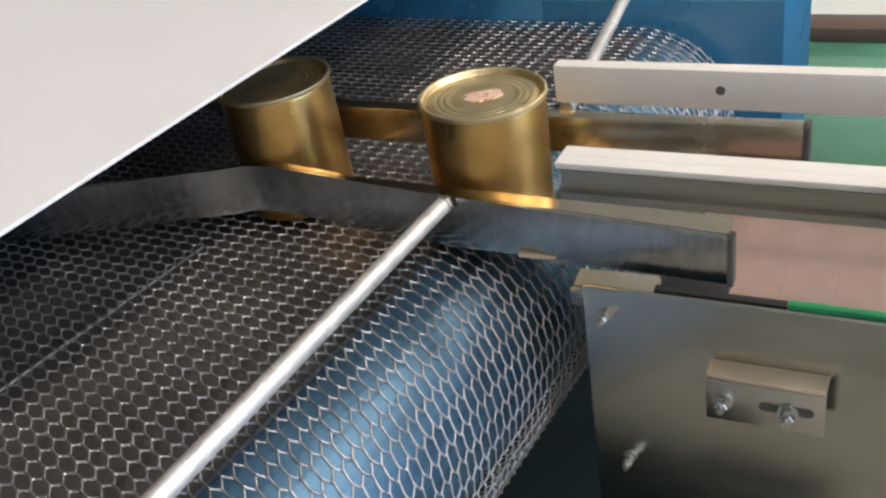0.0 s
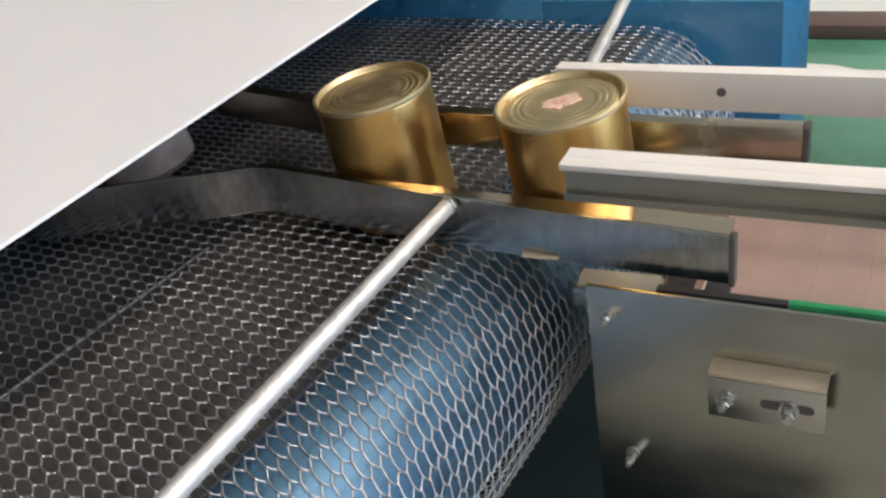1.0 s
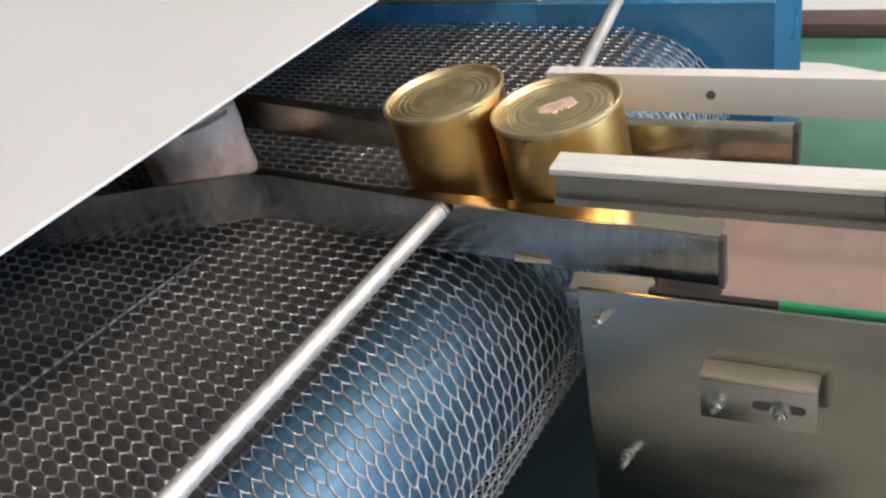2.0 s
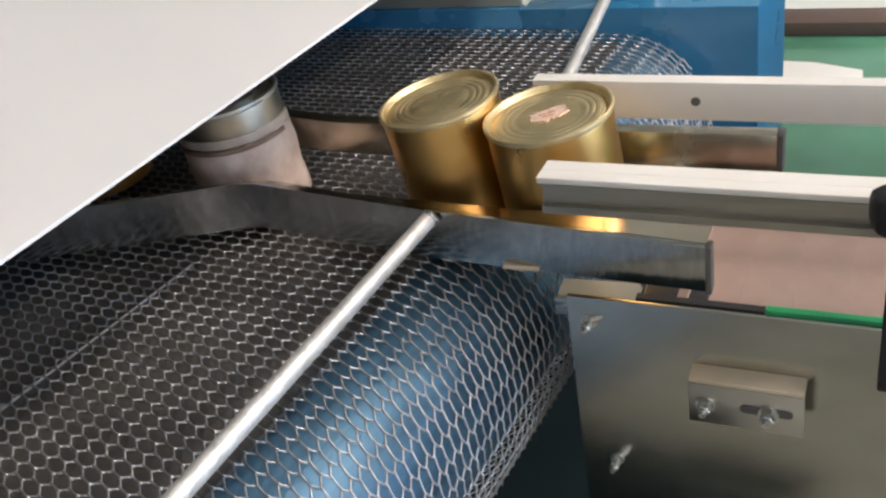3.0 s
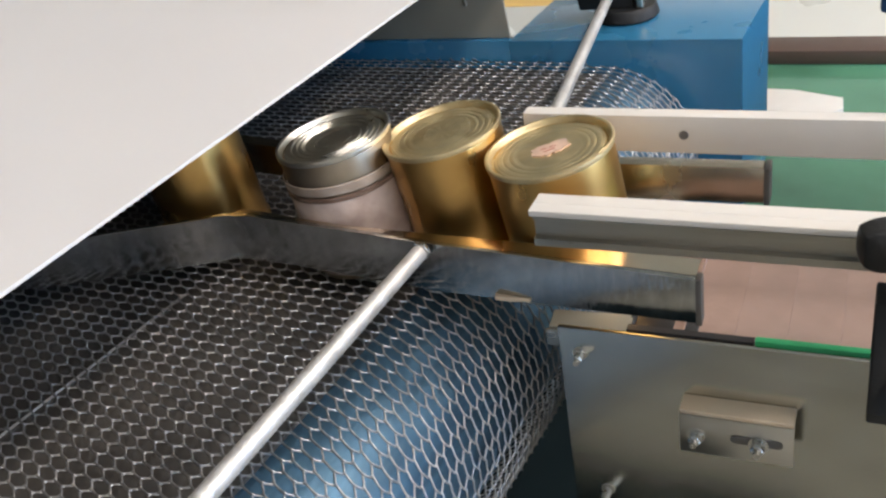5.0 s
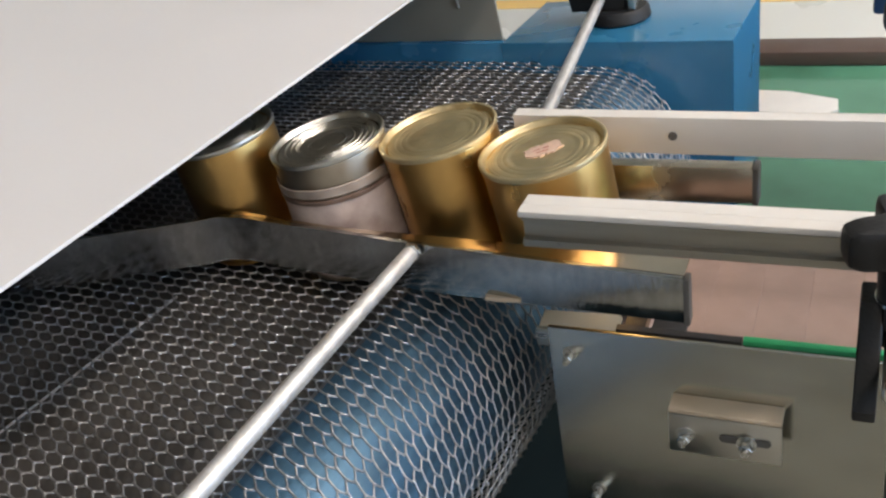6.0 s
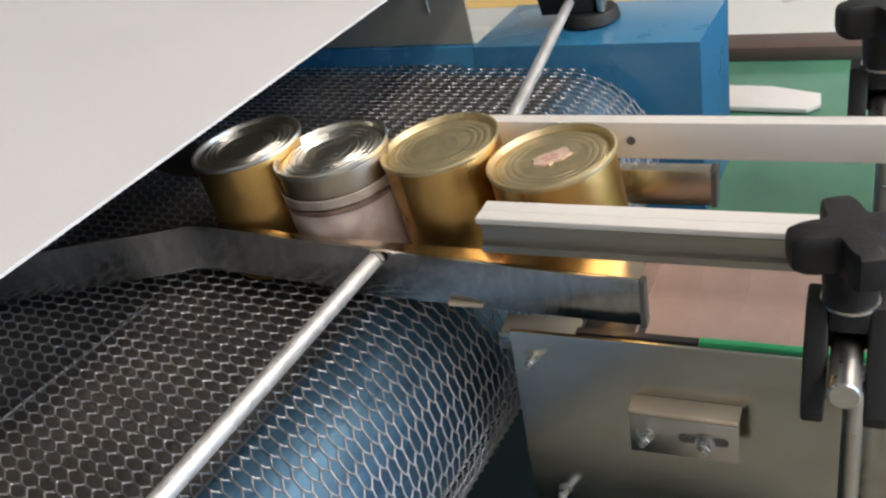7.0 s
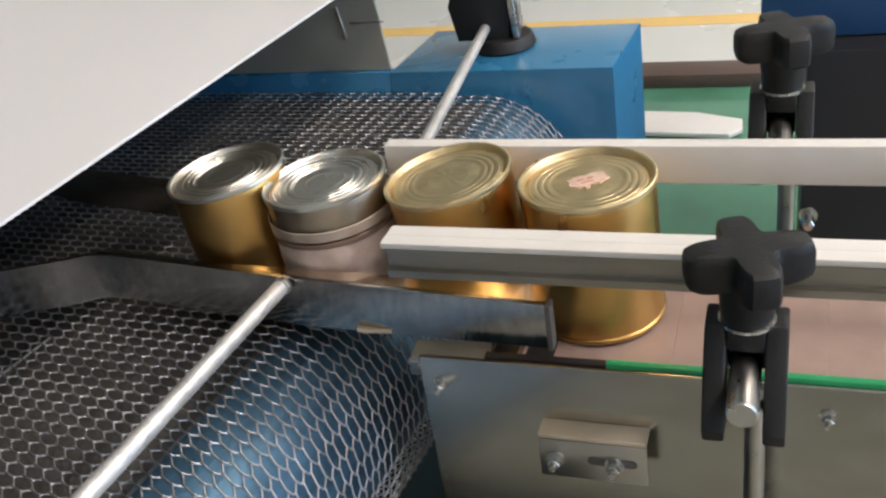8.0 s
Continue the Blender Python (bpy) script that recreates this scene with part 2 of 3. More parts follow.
def add_wire(bm, pts, r):
    """A five-sided wire along points."""
    rings = []
    for k, p in enumerate(pts):
        d = (Vector(pts[min(len(pts) - 1, k + 1)]) - Vector(pts[max(0, k - 1)])).normalized()
        u = Vector((-d.y, d.x, 0)).normalized()
        w = d.cross(u)
        rings.append([bm.verts.new(Vector(p) + u * (r * math.cos(a)) + w * (r * math.sin(a))) for a in [2 * math.pi * j / 5 for j in range(5)]])
    for p, q in zip(rings, rings[1:]):
        for j in range(5):
            bm.faces.new((p[j], p[(j + 1) % 5], q[(j + 1) % 5], q[j]))


def wire_mesh(seed):
    """One crimped cross wire of the honeycomb mesh with the links that hook it to the next one."""
    rnd = random.Random(seed)
    bm = B()
    zigzag = []
    for i in range(int((W1 - W0) / (2 * STEP))):
        y = W0 + i * 2 * STEP
        j, k = rnd.uniform(-0.0003, 0.0003), rnd.uniform(-0.0003, 0.0003)
        zigzag += [(-0.0020 + j, y - 0.0005, 0.0004), (-0.0022 + j, y + 0.0003, 0.0005), (0.0, y + 0.0016, 0.0001), (0.0020 + k, y + 0.0026, -0.0003),
                   (0.0022 + k, y + 0.0034, -0.0004), (0.0, y + 0.0058, 0.0)]
        link = [(0.0011 + k, y + 0.0026, -0.0001), (0.0022 + k, y + 0.0030, 0.0008), (0.0034, y + 0.0027, 0.0006), (0.0070, y + 0.0017, 0.0002),
                (0.0094, y + 0.0010, 0.0004), (0.0104, y + 0.0009, 0.0012), (0.0111, y + 0.0013, -0.0002)]
        add_wire(bm, link, 0.00064)
    add_wire(bm, zigzag, 0.00062)
    return make("wire", bm, WIRE, 80)


belt = thing("mesh_belt", "steel wire mesh conveyor belt running round its end drum", "conveyor belt", MC)
WIRES = []
wire_data = [wire_mesh(k) for k in range(6)]
count = int((0.80 + SPEED * 8 + 0.20) / PITCH)
for i in range(count):
    w = new("wire", wire_data[i % 6])
    w.parent = belt
    WIRES.append((w, 0.20 - i * PITCH, (-i * SKEW) % (2 * STEP)))


def belt_pose(s, y):
    """The place of a wire at length s along the belt and shifted y across it; s = 0 where the belt meets the drum."""
    if s <= 0:
        return pose(s, y, Z_BELT)
    a = s / R_DRUM
    if a > math.pi:
        return pose((math.pi - a) * R_DRUM, y, Z_BELT - 2 * R_DRUM, 0, 180, 0)
    return pose(R_DRUM * math.sin(a), y, Z_BELT - R_DRUM + R_DRUM * math.cos(a), 0, math.degrees(a), 0)


# ---------------------------------------------------------------- the hood over the belt
hood = thing("conveyor_hood", "white powder-coated hood over the wire mesh belt, dark inside", "hood", MC)
HX = -0.026
edge = [(-1.25, -0.42), (-0.0205, -0.42), (-0.0410, 0.52), (-1.25, 0.52)]
part("top_sheet", add_prism(B(), edge, 1.0282, 1.0300, "z"), HOODW, hood)
# unseen lining, added in grey to bounce light onto the belt below
part("lining", add_prism(B(), [(x - (0.005 if x > -1 else 0), y * 0.99) for x, y in edge], 1.0255, 1.0276), PANEL, hood, "unseen dull grey lining bouncing light under the hood")
# unseen panel, keeps light from the near side off the covered belt
part("near_light_block", add_box(B(), -1.25, HX - 0.10, -0.418, -0.412, 0.86, 1.0250), DARK, hood)
part("back", add_box(B(), -1.256, -1.25, -0.42, 0.52, 0.86, 1.028), DARK, hood)

# ---------------------------------------------------------------- guide strips over the mesh belt
def guide_strip(name, pts, z0, z1, thick, label, mat, drop=0.0):
    """A polished bar that follows points on plan; its thickness lies on the far side of the line."""
    ob = thing(name, label, "guide strip", group="guide strips")
    left = []
    for i, (x, y) in enumerate(pts):
        a = Vector(pts[max(0, i - 1)])
        b = Vector(pts[min(len(pts) - 1, i + 1)])
        d = (b - a).normalized()
        left.append((x - d.y * thick, y + d.x * thick))
    bm = B()
    add_prism(bm, list(pts) + left[::-1], z0, z1, "z", 0.0006)
    for v in bm.verts:
        if v.co.x < -0.17 and v.co.z < (z0 + z1) / 2:
            v.co.z -= drop
    part("bar", bm, mat, ob)
    return ob


front = guide_strip("guide_strip", [(-0.530, 0.387), (-0.412, 0.4355), (-0.337, 0.4690), (-0.323, 0.4770), (-0.306, 0.4780), (-0.176, 0.4630), (-0.0258, 0.4506)],
                    0.9115, 0.9385, 0.0030, "polished stainless guide strip with a bent inlet end", MIRROR, 0.005)
part("end_flange", add_box(B(), -0.0257, -0.0228, 0.4490, 0.4570, 0.9112, 0.9387, 0.0005), DARK, front, "dark folded end of the strip")
lip = B()
add_prism(lip, [(-0.318, 0.4812), (-0.306, 0.4812), (-0.176, 0.4663), (-0.0259, 0.4539), (-0.0259, 0.4690), (-0.060, 0.4706), (-0.120, 0.4716), (-0.236, 0.4755), (-0.314, 0.4865)], 0.9372, 0.9384, "z")
part("top_flange", lip, FLANGE, front, "polished flange along the top of the strip, tinted by can reflections")
lip = B()
add_prism(lip, [(-0.1370, 0.4597), (-0.1362, 0.4562), (-0.1280, 0.4562), (-0.1160, 0.4573), (-0.1160, 0.4578)], 0.9092, 0.9117, "z", 0.0002)
# matte tan paints the golden reflection along the lip
part("bottom_lip", lip, BRACKET, front, "folded lip under the strip, its golden gleam in the colour")
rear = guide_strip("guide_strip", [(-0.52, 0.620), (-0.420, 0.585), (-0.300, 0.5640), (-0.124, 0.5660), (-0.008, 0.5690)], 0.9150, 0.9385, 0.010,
                   "stainless rear guide strip behind the cans, tinted by their reflection", REAR)
part("end_flange", add_box(B(), -0.0078, -0.0045, 0.5672, 0.580, 0.9148, 0.9387, 0.0004), DARK, rear, "dark folded end of the strip")


def support_rod(a, b, r, label, nut_end):
    ob = thing("support_rod", label, "rod", group="support rods")
    part("rod", add_cyl(B(), a, b, r, 24, chamfer=0.0008), CHROME, ob)
    d = (Vector(b) - Vector(a)).normalized()
    p = Vector(a) if nut_end == 0 else Vector(b)
    s = -1 if nut_end == 0 else 1
    part("nut", add_cyl(B(), p + d * s * 0.0005, p + d * s * 0.0035, r * 1.2, 6, chamfer=0.0005), ZINC, ob, "small bright nut on the rod's end")
    return ob


support_rod((-0.1780, 0.4575, 0.9360), (-0.1922, 0.150, 0.946), 0.0046, "bright steel rod holding the front guide strip", 0)
support_rod((-0.1465, 0.5770, 0.9400), (-0.1830, 0.9050, 0.9325), 0.0046, "bright steel rod holding the rear guide strip", 0)

# ---------------------------------------------------------------- the blue frame beside the belt
frame_box = thing("machine_frame", "glossy blue painted steel frame box beside the mesh belt", "machine frame")
part("casing", add_prism(B(), [(-0.2650, 0.850), (-0.0585, 0.850), (-0.0510, 0.963), (-0.2560, 0.963)], 0.740, 0.910, "z", 0.0022), BLUE, frame_box)
part("side_beam", add_box(B(), -0.90, -0.2652, 0.8502, 0.8630, 0.740, 0.9099, 0.0003), BLUE, frame_box)
for xx in (-0.80, -0.11):
    part("leg", add_box(B(), xx - 0.04, xx + 0.04, 0.8632 if xx < -0.5 else 0.864, 0.944, 0.0, 0.7395, 0.003), BLUE, frame_box)

pillar = thing("hood_pillar", "dull grey sheet upright carrying the hood on the blue frame", "pillar")
part("sheet", add_prism(B(), [(-0.90, 0.9102), (-0.2650, 0.9102), (-0.2740, 1.0280), (-0.90, 1.0280)], 0.8560, 0.8590, "y", 0.0006), PANEL, pillar, "dull grey front sheet")
part("seam", add_box(B(), -0.2980, -0.2640, 0.8548, 0.8559, 0.9560, 0.9570), ZINC, pillar)
part("latch", add_cyl(B(), (-0.304, 0.8552, 0.942), (-0.308, 0.8552, 0.972), 0.0012, 8), ZINC, pillar)


def star_knob(bm, c, r, h, lobes=4, turn=0.0):
    """A moulded star grip with rounded lobes and scooped flanks, lying flat round c."""
    n = 96

    def ring(scale, z):
        out = []
        for i in range(n):
            a = 2 * math.pi * i / n
            k = 0.5 + 0.5 * math.cos(lobes * (a - turn))
            k = min(1.0, 1.2 * k) ** 1.15
            q = r * scale * (0.50 + 0.50 * k)
            out.append(bm.verts.new((c[0] + q * math.cos(a), c[1] + q * math.sin(a), c[2] + z)))
        return out
    rings = [ring(0.86, 0.0), ring(0.97, 0.12 * h), ring(1.0, 0.3 * h), ring(1.0, 0.75 * h), ring(0.97, 0.92 * h), ring(0.89, h), ring(0.45, 1.02 * h)]
    for p, q in zip(rings, rings[1:]):
        for i in range(n):
            bm.faces.new((p[i], p[(i + 1) % n], q[(i + 1) % n], q[i]))
    bm.faces.new(rings[0][::-1])
    bm.faces.new(rings[-1])
    return bm


def rail_clamp(at, label, rod_back, rod_front, post_down=0.30, group="rail clamps"):
    """A black clamp head with a star knob above, a cross rod through it and a post below; local -y is the free rod end."""
    ob = thing("rail_clamp", label, "clamp", at, group)
    cheek = [(-0.016, -0.036), (-0.0195, -0.028), (-0.010, -0.008), (0.000, 0.006), (0.004, 0.0125), (0.020, 0.0125), (0.022, -0.040)]
    bm = B()
    add_prism(bm, cheek, 0.0080, 0.0175, "x", 0.0012)
    add_prism(bm, cheek, -0.0175, -0.0080, "x", 0.0012)
    add_box(bm, -0.0079, 0.0079, 0.0120, 0.0215, -0.0165, 0.0120, 0.001)
    add_box(bm, -0.0079, 0.0079, -0.0010, 0.0119, 0.0020, 0.0120, 0.001)
    part("clamp_body", bm, BLACK, ob)
    part("neck", add_cyl(B(), (0, 0.009, 0.0130), (0, 0.009, 0.034), 0.0112, 28, 0.0125, 0.0008), BLACK, ob)
    part("washer", add_cyl(B(), (0, 0.009, 0.0126), (0, 0.009, 0.0142), 0.0122, 32), ZINC, ob, "bright washer")
    bm = B()
    star_knob(bm, (0, 0.009, 0.0325), 0.0268, 0.018, 4, 0.34)
    part("star_knob", bm, BLACK, ob, "black star knob")
    part("cross_rod", add_cyl(B(), (0, -rod_front, -0.0095), (0, rod_back, -0.0095), 0.0068, 28, chamfer=0.0008), ZINC, ob, "chromed cross rod")
    part("post", add_cyl(B(), (0.004, 0.012, -post_down), (0.004, 0.012, -0.031), 0.0048, 20), STEEL, ob, "slim steel post")
    return ob


# ---------------------------------------------------------------- the can conveyor
XE = 0.90
conv = thing("can_conveyor", "stainless can conveyor with a green wear strip", "conveyor")
part("side_plate", add_box(B(), -0.1000, XE, 0.4510, 0.4540, 0.60, 0.8995, 0.0006), PLATE, conv, "brushed stainless side plate")
part("rear_plate", add_box(B(), -0.1000, XE, 0.5560, 0.5590, 0.60, 0.8975, 0.0006), STEEL, conv)
part("wear_strip", add_box(B(), 0.0020, XE, 0.4545, 0.4590, 0.880, 0.9015, 0.0008), GREEN, conv, "green plastic wear strip")
part("rear_wear_strip", add_box(B(), 0.0020, XE, 0.5450, 0.5495, 0.880, 0.9005, 0.0008), GREEN, conv)
part("cross_tie", add_box(B(), -0.0995, 0.85, 0.4545, 0.5555, 0.70, 0.71), DARK, conv)
for xx in (0.2, 0.8):
    part("leg", add_box(B(), xx, xx + 0.04, 0.470, 0.540, 0.0, 0.70, 0.002), STEEL, conv)
bm = B()
add_cyl(bm, (-0.042, 0.460, 0.872), (-0.042, 0.544, 0.872), 0.024, 32)
part("nose_roller", bm, DARK, conv)

SLATS = []
bm = B()
add_box(bm, -0.01266, 0.01266, 0.4597, 0.5443, -0.004, 0.0)
slat_data = make("slat", bm, SLAT, 0)
chain = thing("slat_belt", "pinkish plastic slat belt carrying the cans", "conveyor belt")
for i in range(56):
    s = new("slat", slat_data)
    s.parent = chain
    SLATS.append((s, (i - 22) * 0.0254))


def slat_pose(s):
    """The place of a slat at length s along its belt; s = 0 where it leaves the nose roller."""
    if s >= 0:
        return pose(-0.042 + s, 0, 0.8964)
    a = max(-math.pi, s / 0.028)
    return pose(-0.042 + 0.028 * math.sin(a) + max(0.0, -s - math.pi * 0.028), 0, 0.8684 + 0.028 * math.cos(a), 0, math.degrees(a), 0)

dead = thing("transfer_plate", "thin stainless transfer plate between the two belts", "transfer plate")
bm = B()
add_prism(bm, [(-0.148, 0.4860), (-0.1430, 0.4815), (-0.1180, 0.4795), (-0.1120, 0.4850), (-0.0600, 0.4815), (-0.0600, 0.5500), (-0.1500, 0.5620)], 0.8912, 0.8930, "z", 0.0004)
part("plate", bm, STEEL, dead)
part("support_bar", add_box(B(), -0.110, -0.0640, 0.4590, 0.4605, 0.880, 0.8910, 0.0004), STEEL, dead)
# black block fills the gap before the wear strip with shade
part("dark_gap", add_box(B(), -0.0630, 0.0015, 0.4545, 0.4592, 0.882, 0.9003), DARKM, dead, "dark block for the shade in the gap")

# added black block, paints the shadow over the first slats
part("nose_shade", add_box(B(), -0.0610, -0.0275, 0.4595, 0.4790, 0.886, 0.8972, 0.001), DARKM, dead, "dark block for the shadow at the slat belt's nose")
part("ledge", add_prism(B(), [(-0.1065, 0.4560), (-0.0660, 0.4560), (-0.0632, 0.4590), (-0.0632, 0.4705), (-0.0655, 0.4735), (-0.1080, 0.4715)], 0.8938, 0.8960, "z", 0.0004), PANEL, dead, "pale steel ledge")

# the adjusting bracket on the side plate
br = thing("adjusting_bracket", "small folded stainless bracket with two bolts and a slot", "bracket")
# flange coloured lighter as the lit top, face darker as the shaded side
part("top_flange", add_box(B(), -0.0335, 0.0235, 0.4375, 0.4508, 0.8620, 0.8650, 0.0008), BRACKET, br)
bm = B()
add_box(bm, -0.0335, 0.0235, 0.4375, 0.4400, 0.8360, 0.8618, 0.0006)
part("face", bm, STEEL, br, "steel face in a shaded, darker tone")
bm = B()
pts = [(-0.0050 + 0.0025 * math.cos(a), 0.8500 + 0.0025 * math.sin(a)) for a in [math.pi / 2 + math.pi * i / 8 for i in range(9)]]
pts += [(0.0160 + 0.0025 * math.cos(a), 0.8500 + 0.0025 * math.sin(a)) for a in [-math.pi / 2 + math.pi * i / 8 for i in range(9)]]
add_prism(bm, pts, 0.4368, 0.4374, "y")
part("slot", bm, DARK, br, "dark slot")


def hex_bolt(name, parent, x, y, z, r, length=0.006):
    """A hex head with a washer and a threaded end, pointing to -y."""
    head = part(name, add_cyl(B(), (x, y - length, z), (x, y - 0.0008, z), r, 6, chamfer=0.0006), ZINC, parent, "bright zinc bolt")
    part("washer", add_cyl(B(), (x, y - 0.0008, z), (x, y, z), r * 1.45, 24), ZINC, head)
    part("thread", add_cyl(B(), (x, y - length - 0.003, z), (x, y - length, z), r * 0.55, 14), ZINC, head)
    return head


hex_bolt("bolt", br, -0.0250, 0.4374, 0.8490, 0.0034)
hex_bolt("bolt", br, 0.0065, 0.4367, 0.8490, 0.0036)
for x, z, L in ((-0.0885, 0.8835, 0.007), (0.1090, 0.8830, 0.006), (-0.0797, 0.7833, 0.008), (0.30, 0.883, 0.007)):
    ob = thing("side_bolt", "bright bolt in the stainless side plate", "bolt", group="side bolts")
    hex_bolt("head", ob, x, 0.4509, z, 0.0027, L)

# ---------------------------------------------------------------- the white guide rails
def guide_rail(name, y_in, sign, x0, z0, z1, label):
    """White plastic facing the cans, clipped into a ribbed aluminium channel behind it."""
    ob = thing(name, label, "guide rail", group="guide rails")
    part("plastic_face", add_box(B(), x0, XE, min(y_in, y_in - sign * 0.010), max(y_in, y_in - sign * 0.010), z0, z1, 0.0007), WHITE, ob, "white plastic facing")
    a, b = y_in - sign * 0.0102, y_in - sign * (0.0185 if sign > 0 else 0.0225)
    if sign < 0:
        z1 -= 0.006
    else:
        part("top_cap", add_box(B(), x0, XE, b, a + 0.0002, z1 - 0.0035, z1, 0.0005), WHITE, ob, "white plastic cap over the channel")
        z1 -= 0.0037
    lip, wall = b - sign * 0.0012, b + sign * 0.0022
    prof = [(a, z1), (b, z1), (b, z1 - 0.0012), (wall, z1 - 0.0020), (wall, z0 + 0.0030), (lip, z0 + 0.0026), (lip, z0 - 0.0015), (a, z0 - 0.0015)]
    bm = B()
    add_prism(bm, prof, x0 + 0.002, XE, "x")
    part("channel", bm, ALU, ob, "ribbed aluminium channel")
    return ob


rail_f = guide_rail("guide_rail", 0.4634, 1, -0.1060, 0.9570, 0.9750, "white guide rail in an aluminium channel, near side")
rail_b = guide_rail("guide_rail", 0.5505, -1, -0.1435, 0.9556, 0.9785, "white guide rail with a screw hole, far side")
part("screw_hole", add_cyl(B(), (-0.0490, 0.5499, 0.9672), (-0.0490, 0.5504, 0.9672), 0.0026, 20), DARK, rail_b, "dark countersunk screw hole")
rail_clamp(pose(0.0725, 0.4120, 0.9455), "black star-knob clamp holding the near guide rail", 0.036, 0.029)
rail_clamp(pose(0.0815, 0.6000, 0.9740), "black star-knob clamp holding the far guide rail", 0.035, 0.030)
rod_clamp = thing("rod_clamp", "black clamp standing on the blue frame and gripping the rear rod", "clamp", pose(-0.1760, 0.9100, 0.9100, 0, 0, 6))
part("base", add_cyl(B(), (0.006, 0, 0.0002), (0.006, 0, 0.012), 0.030, 40, 0.028, 0.002), BLACK, rod_clamp)
part("clamp_body", add_prism(B(), [(-0.034, 0.0121), (0.014, 0.0121), (0.017, 0.040), (0.012, 0.075), (-0.030, 0.075), (-0.040, 0.045)], -0.016, 0.018, "y", 0.002), BLACK, rod_clamp)
part("cheek_plate", add_prism(B(), [(0.0180, 0.0125), (0.0240, 0.0125), (0.0200, 0.070), (0.0140, 0.070)], -0.018, 0.016, "y", 0.0008), STEEL, rod_clamp, "worn grey metal cheek plate")
part("neck", add_cyl(B(), (-0.010, 0, 0.0752), (-0.010, 0, 0.095), 0.0115, 24), BLACK, rod_clamp)
knob = B()
star_knob(knob, (-0.010, 0, 0.0952), 0.0275, 0.017, 4, 0.2)
part("star_knob", knob, BLACK, rod_clamp, "black star knob")
bolt = thing("clamp_bolt", "small bright bolt by the far clamp", "bolt")
hex_bolt("head", bolt, 0.098, 0.580, 0.921, 0.0036, 0.012)

# ---------------------------------------------------------------- the hall behind
tray = thing("white_tray", "white sheet lying on the green floor", "sheet", pose(-0.18, 2.72, 0, 0, 0, 0))
bm = B()
add_prism(bm, [(-0.22, -0.06), (0.10, -0.085), (0.135, -0.05), (0.13, 0.02), (0.0, 0.07), (-0.22, 0.09)], 0.004, 0.020, "z", 0.004)
part("sheet", bm, WHITE, tray)
plank = thing("brown_board", "dark brown board lying on the floor", "board")
part("board", add_box(B(), -0.60, 0.10, 3.02, 3.14, 0.001, 0.045, 0.004), WOOD, plank)
cab = thing("dark_machine", "black and dark blue machine standing on the floor behind", "machine")
part("base", add_box(B(), 0.102, 0.95, 1.45, 2.0, 0.0, 0.696, 0.006), DARKM, cab, "black lower casing")
part("cover", add_box(B(), 0.038, 0.95, 1.50, 2.0, 0.6965, 0.95, 0.006), NAVY, cab, "dark blue cover")

# ---------------------------------------------------------------- the cans
CR, CH = 0.0365, 0.0833


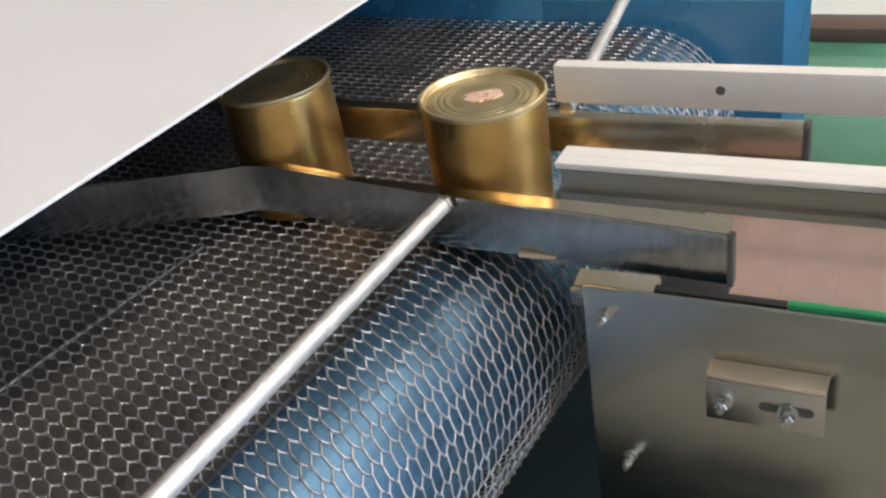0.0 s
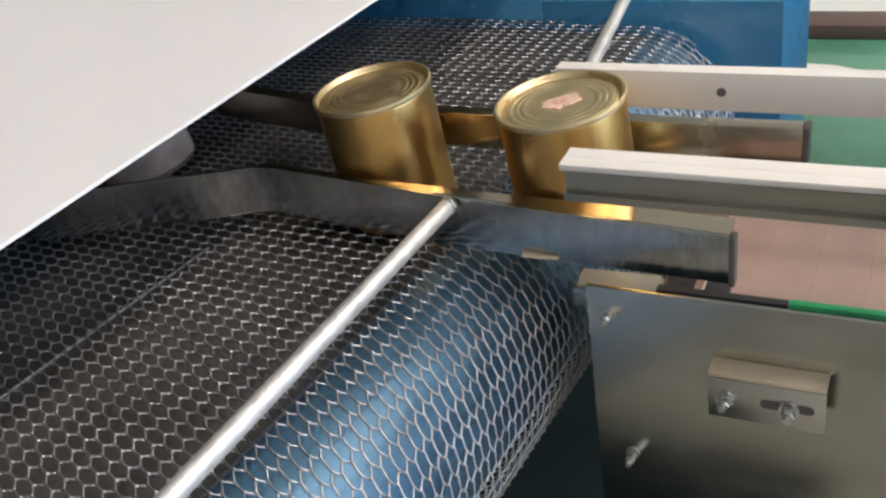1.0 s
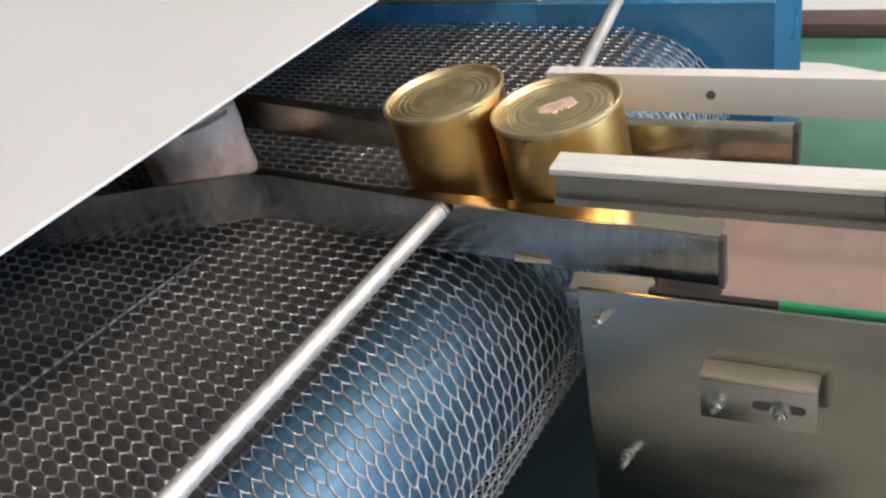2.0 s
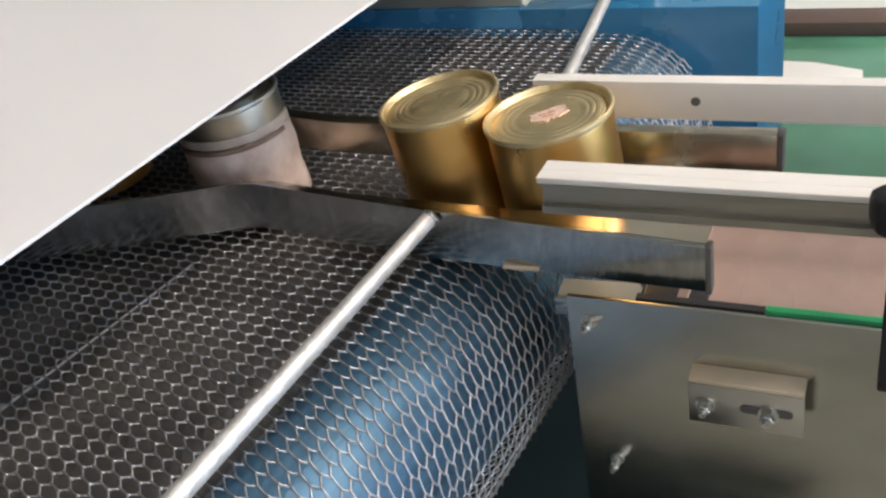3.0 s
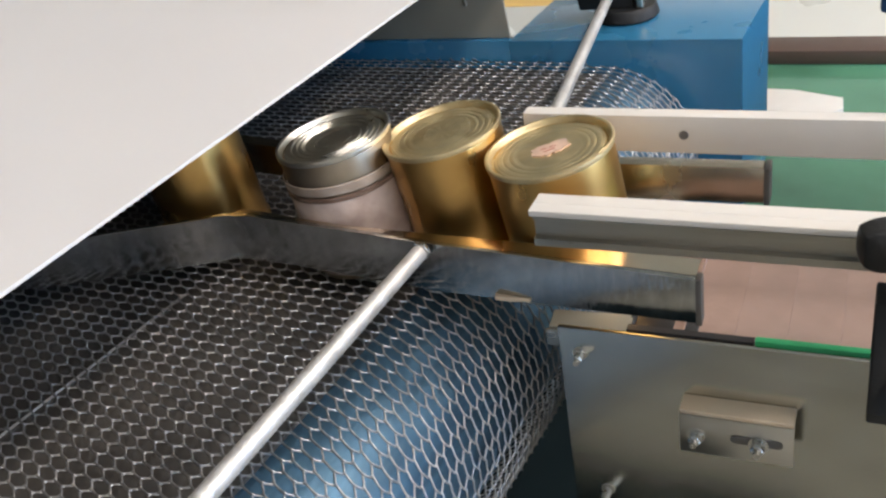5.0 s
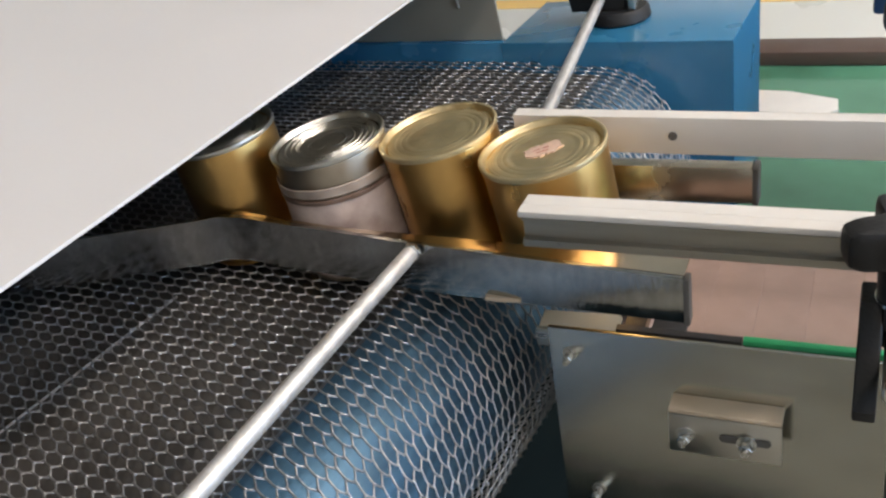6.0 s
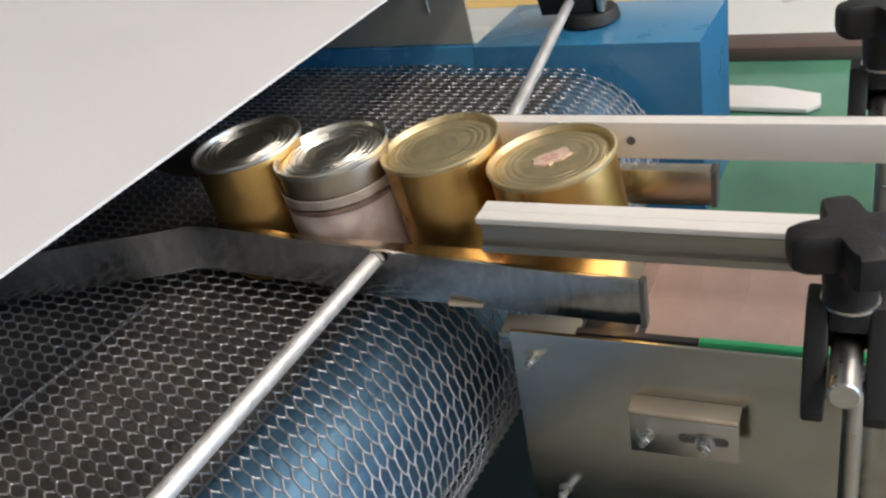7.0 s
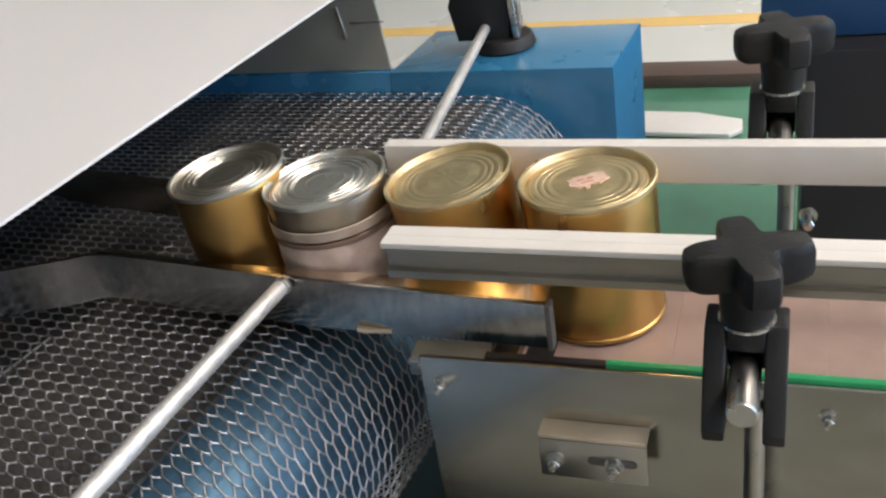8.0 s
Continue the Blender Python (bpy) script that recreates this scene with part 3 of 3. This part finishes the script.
def can(label, body_mat, lid_mat, paper=False, stamp=False, bead=0.25):
    ob = thing("tin_can", label, "tin can", group="tin cans")
    r = CR - 0.0012
    bm = B()
    add_lathe(bm, [(0, 0.004), (r - 0.004, 0.004), (r - 0.003, 0.0005), (r - 0.001, 0.0), (CR - 0.0006, 0.0006), (CR - 0.0003, 0.0026), (r, 0.0036), (r, CH - 0.0048), (r - 0.0004, CH - 0.0036), (r - 0.002, CH - 0.0036), (0, CH - 0.0085)], 72)
    part("body", bm, body_mat, ob)
    bm = B()
    add_lathe(bm, [(r + 0.0001, CH - 0.0036), (CR - 0.0002, CH - 0.0030), (CR, CH - 0.0018), (CR - 0.0002, CH - 0.0004), (CR - 0.0010, CH), (CR - 0.0020, CH - 0.0003), (CR - 0.0026, CH - 0.0012), (CR - 0.0030, CH - 0.0034)], 72)
    part("seam_rim", bm, lid_mat, ob, "rolled seam rim")
    base = CH - 0.0030
    prof = [(CR - 0.0031, CH - 0.0026), (CR - 0.0036, CH - 0.0037), (CR - 0.0047, CH - 0.0038), (CR - 0.0056, base)]
    for a, w, up in ((0.0292, 0.0020, 0.0012), (0.0254, 0.0018, 0.0011), (0.0218, 0.0016, 0.0010), (0.0186, 0.0010, -0.0005), (0.0120, 0.0010, 0.0003)):
        prof += [(a + 0.0005, base), (a, base + up * bead), (a - w, base + up * bead), (a - w - 0.0005, base)]
    prof += [(0.006, base), (0, base)]
    seed = len(bpy.data.objects)

    def dent(a, z):
        v = noise.noise(Vector((math.cos(a) * 1.7, math.sin(a) * 1.7, seed)))
        return 0.00012 * v, 0.00022 * noise.noise(Vector((math.cos(a) * 4, math.sin(a) * 4, z * 900 + seed)))
    bm = B()
    add_lathe(bm, prof, 72, wobble=dent)
    part("lid", bm, lid_mat, ob, "pressed lid with ring beads", smooth=24)
    if paper:
        def crumple(a, z):
            v = noise.noise(Vector((math.cos(a) * 2.2, math.sin(a) * 2.2, z * 60)))
            return 0.0010 + (0.0016 if z < 0.048 else 0.0005) * v, 0.0030 * noise.noise(Vector((math.cos(a) * 3, math.sin(a) * 3, 5.0))) if z > 0.05 else 0.0
        bm = B()
        add_lathe(bm, [(r + 0.0003, 0.004 + 0.0045 * i) for i in range(13)], 72, wobble=crumple)

        def taut(a, z):
            return 0.0010 + 0.0004 * noise.noise(Vector((math.cos(a) * 2.2, math.sin(a) * 2.2, 9.0))), 0.0010 * math.sin(a + 0.6)
        part("paper_label", bm, PAPER, ob, "crumpled pale pink paper label", smooth=80)
        bm = B()
        add_lathe(bm, [(r + 0.0004, 0.0600), (r + 0.0010, 0.0605), (r + 0.0010, 0.0660), (r + 0.0004, 0.0665)], 72, wobble=taut)
        torn = [f for f in bm.faces if not 25 < math.degrees(math.atan2(f.calc_center_median().y, f.calc_center_median().x)) % 360 < 235]
        bmesh.ops.delete(bm, geom=torn, context="FACES")
        part("cream_band", bm, CREAM, ob, "cream band of the label")
        bm = B()
        add_lathe(bm, [(r + 0.0004, 0.0555), (r + 0.0012, 0.0560), (r + 0.0012, 0.0585), (r + 0.0004, 0.0590)], 72, wobble=taut)
        torn = [f for f in bm.faces if not 60 < math.degrees(math.atan2(f.calc_center_median().y, f.calc_center_median().x)) % 360 < 215]
        bmesh.ops.delete(bm, geom=torn, context="FACES")
        part("brown_band", bm, BROWN, ob, "dark brown band of the label")
    if stamp:
        bm = B()
        rag = random.Random(5)
        rim = []
        for k in range(28):
            a = 2 * math.pi * k / 28
            q = 1 / max(abs(math.cos(a)) / 0.0112, abs(math.sin(a)) / 0.0066) * rag.uniform(0.72, 1.08)
            rim.append((q * math.cos(a), q * math.sin(a)))
        add_prism(bm, rim, CH - 0.0030, CH - 0.00225, "z")
        print_mark = part("stamp", bm, INK, ob, "pink ink stamp on the lid", at=pose(0, 0, 0, 0, 0, 12))
        for x0, x1, y0 in ((-0.0050, -0.0012, 0.0012), (0.0004, 0.0042, 0.0010), (-0.0040, 0.0030, -0.0022)):
            part("print_bar", add_box(B(), x0, x1, y0, y0 + 0.0009, CH - 0.00225, CH - 0.00212), RED, print_mark, "dark red printed bar")
    return ob


can_a = can("gold lacquered tin can with a pink stamp on its ringed lid", GOLD, GOLDLID, stamp=True)
can_b = can("gold lacquered tin can with a plain gold lid", GOLD, GOLDLID)
can_c = can("tin can with a crumpled pale pink label and a silver lid", TINB, TIN, paper=True, bead=0.8)
can_d = can("gold lacquered tin can with a silver lid", GOLD, TIN, bead=0.8)
CAN_A = [(0, -0.1742, 0.5153, 0.8936, 0.7), (0.5, -0.1487, 0.5193, 0.8934, -0.3), (1, -0.1212, 0.5131, 0.8959, -4.5), (1.5, -0.1153, 0.5122, 0.8971, -6.5),
         (3, -0.1133, 0.5127, 0.8965, -5.5), (3.5, -0.1101, 0.5115, 0.8974, -7.1), (4, -0.1114, 0.5134, 0.8971, -6.5), (4.5, -0.1069, 0.5110, 0.8977, -7.5),
         (6, -0.1025, 0.5116, 0.8974, -7.0), (6.5, -0.1031, 0.5132, 0.8972, -6.6), (7, -0.0748, 0.5113, 0.8972, -6.5), (7.5, -0.0430, 0.5070, 0.8987, -3.4),
         (8, -0.0100, 0.5095, 0.8981, -1.6)]
CAN_B = [(0, -0.3177, 0.5214, 0.8939, -1.1), (0.5, -0.2814, 0.5196, 0.8937, -0.9), (1, -0.2421, 0.5178, 0.8957, -4.1), (1.5, -0.2073, 0.5188, 0.8965, -5.6),
         (1.9, -0.1885, 0.5215, 0.8971, -6.5), (3, -0.1823, 0.5251, 0.8974, -7.0), (3.5, -0.1812, 0.5281, 0.8974, -7.1), (4, -0.1802, 0.5293, 0.8974, -7.0),
         (4.5, -0.1780, 0.5284, 0.8977, -7.6), (6, -0.1727, 0.5289, 0.8974, -7.1), (6.5, -0.1726, 0.5289, 0.8972, -6.7), (7, -0.1462, 0.5245, 0.8973, -6.7),
         (7.5, -0.1143, 0.5205, 0.8980, -8.0), (8, -0.0822, 0.5170, 0.8972, -6.7)]
CAN_C = [(0, -0.5325, 0.5434, 0.8954, -3.6), (0.5, -0.5089, 0.5445, 0.8953, -3.4), (1, -0.4716, 0.5375, 0.8954, -3.6), (1.5, -0.4366, 0.5331, 0.8954, -3.6),
         (3, -0.3438, 0.5250, 0.8950, -3.1), (3.5, -0.3185, 0.5247, 0.8951, -3.1), (4, -0.2799, 0.5211, 0.8962, -5.0), (4.5, -0.2471, 0.5163, 0.8969, -6.1),
         (4.8, -0.2455, 0.5160, 0.8968, -6.0), (6, -0.2435, 0.5151, 0.8966, -5.6), (6.5, -0.2458, 0.5157, 0.8963, -5.2), (7, -0.2158, 0.5147, 0.8967, -5.8),
         (7.5, -0.1862, 0.5119, 0.8971, -6.5), (8, -0.1607, 0.5121, 0.8954, -3.7)]
CAN_D = [(0, -0.6870, 0.5614, 0.8954, -3.6), (3, -0.4963, 0.5395, 0.8953, -3.6), (4.5, -0.4057, 0.5293, 0.8960, -4.6), (5.5, -0.3400, 0.5222, 0.8966, -5.6),
         (6, -0.3271, 0.5210, 0.8966, -5.6), (6.5, -0.3183, 0.5213, 0.8966, -5.7), (7, -0.2801, 0.5200, 0.8967, -5.8), (7.5, -0.2566, 0.5177, 0.8971, -6.6),
         (8, -0.2272, 0.5191, 0.8963, -5.2)]


def can_pose(x, y, z, lean, turn):
    """A can's pose with its base at x, y, z, leaning by some degrees against the belt's run."""
    return Matrix.Translation((x, y, z)) @ Matrix.Rotation(radians(lean), 4, Vector((-0.375, 0.927, 0))) @ pose(0, 0, 0, 0, 0, turn)


def motions():
    for ob, rows, turn in ((can_a, CAN_A, 20), (can_b, CAN_B, 80), (can_c, CAN_C, 150), (can_d, CAN_D, 230)):
        walk(ob, [(t, can_pose(x, y, z, lean, turn)) for t, x, y, z, lean in rows])
    times = [i * 0.5 for i in range(17)]
    for w, s0, shift in WIRES:
        walk(w, [(t, belt_pose(s0 + SPEED * t, shift)) for t in times])
    for s, x0 in SLATS:
        walk(s, [(t, slat_pose(x0 + SLAT_SPEED * t)) for t in times])


motions()
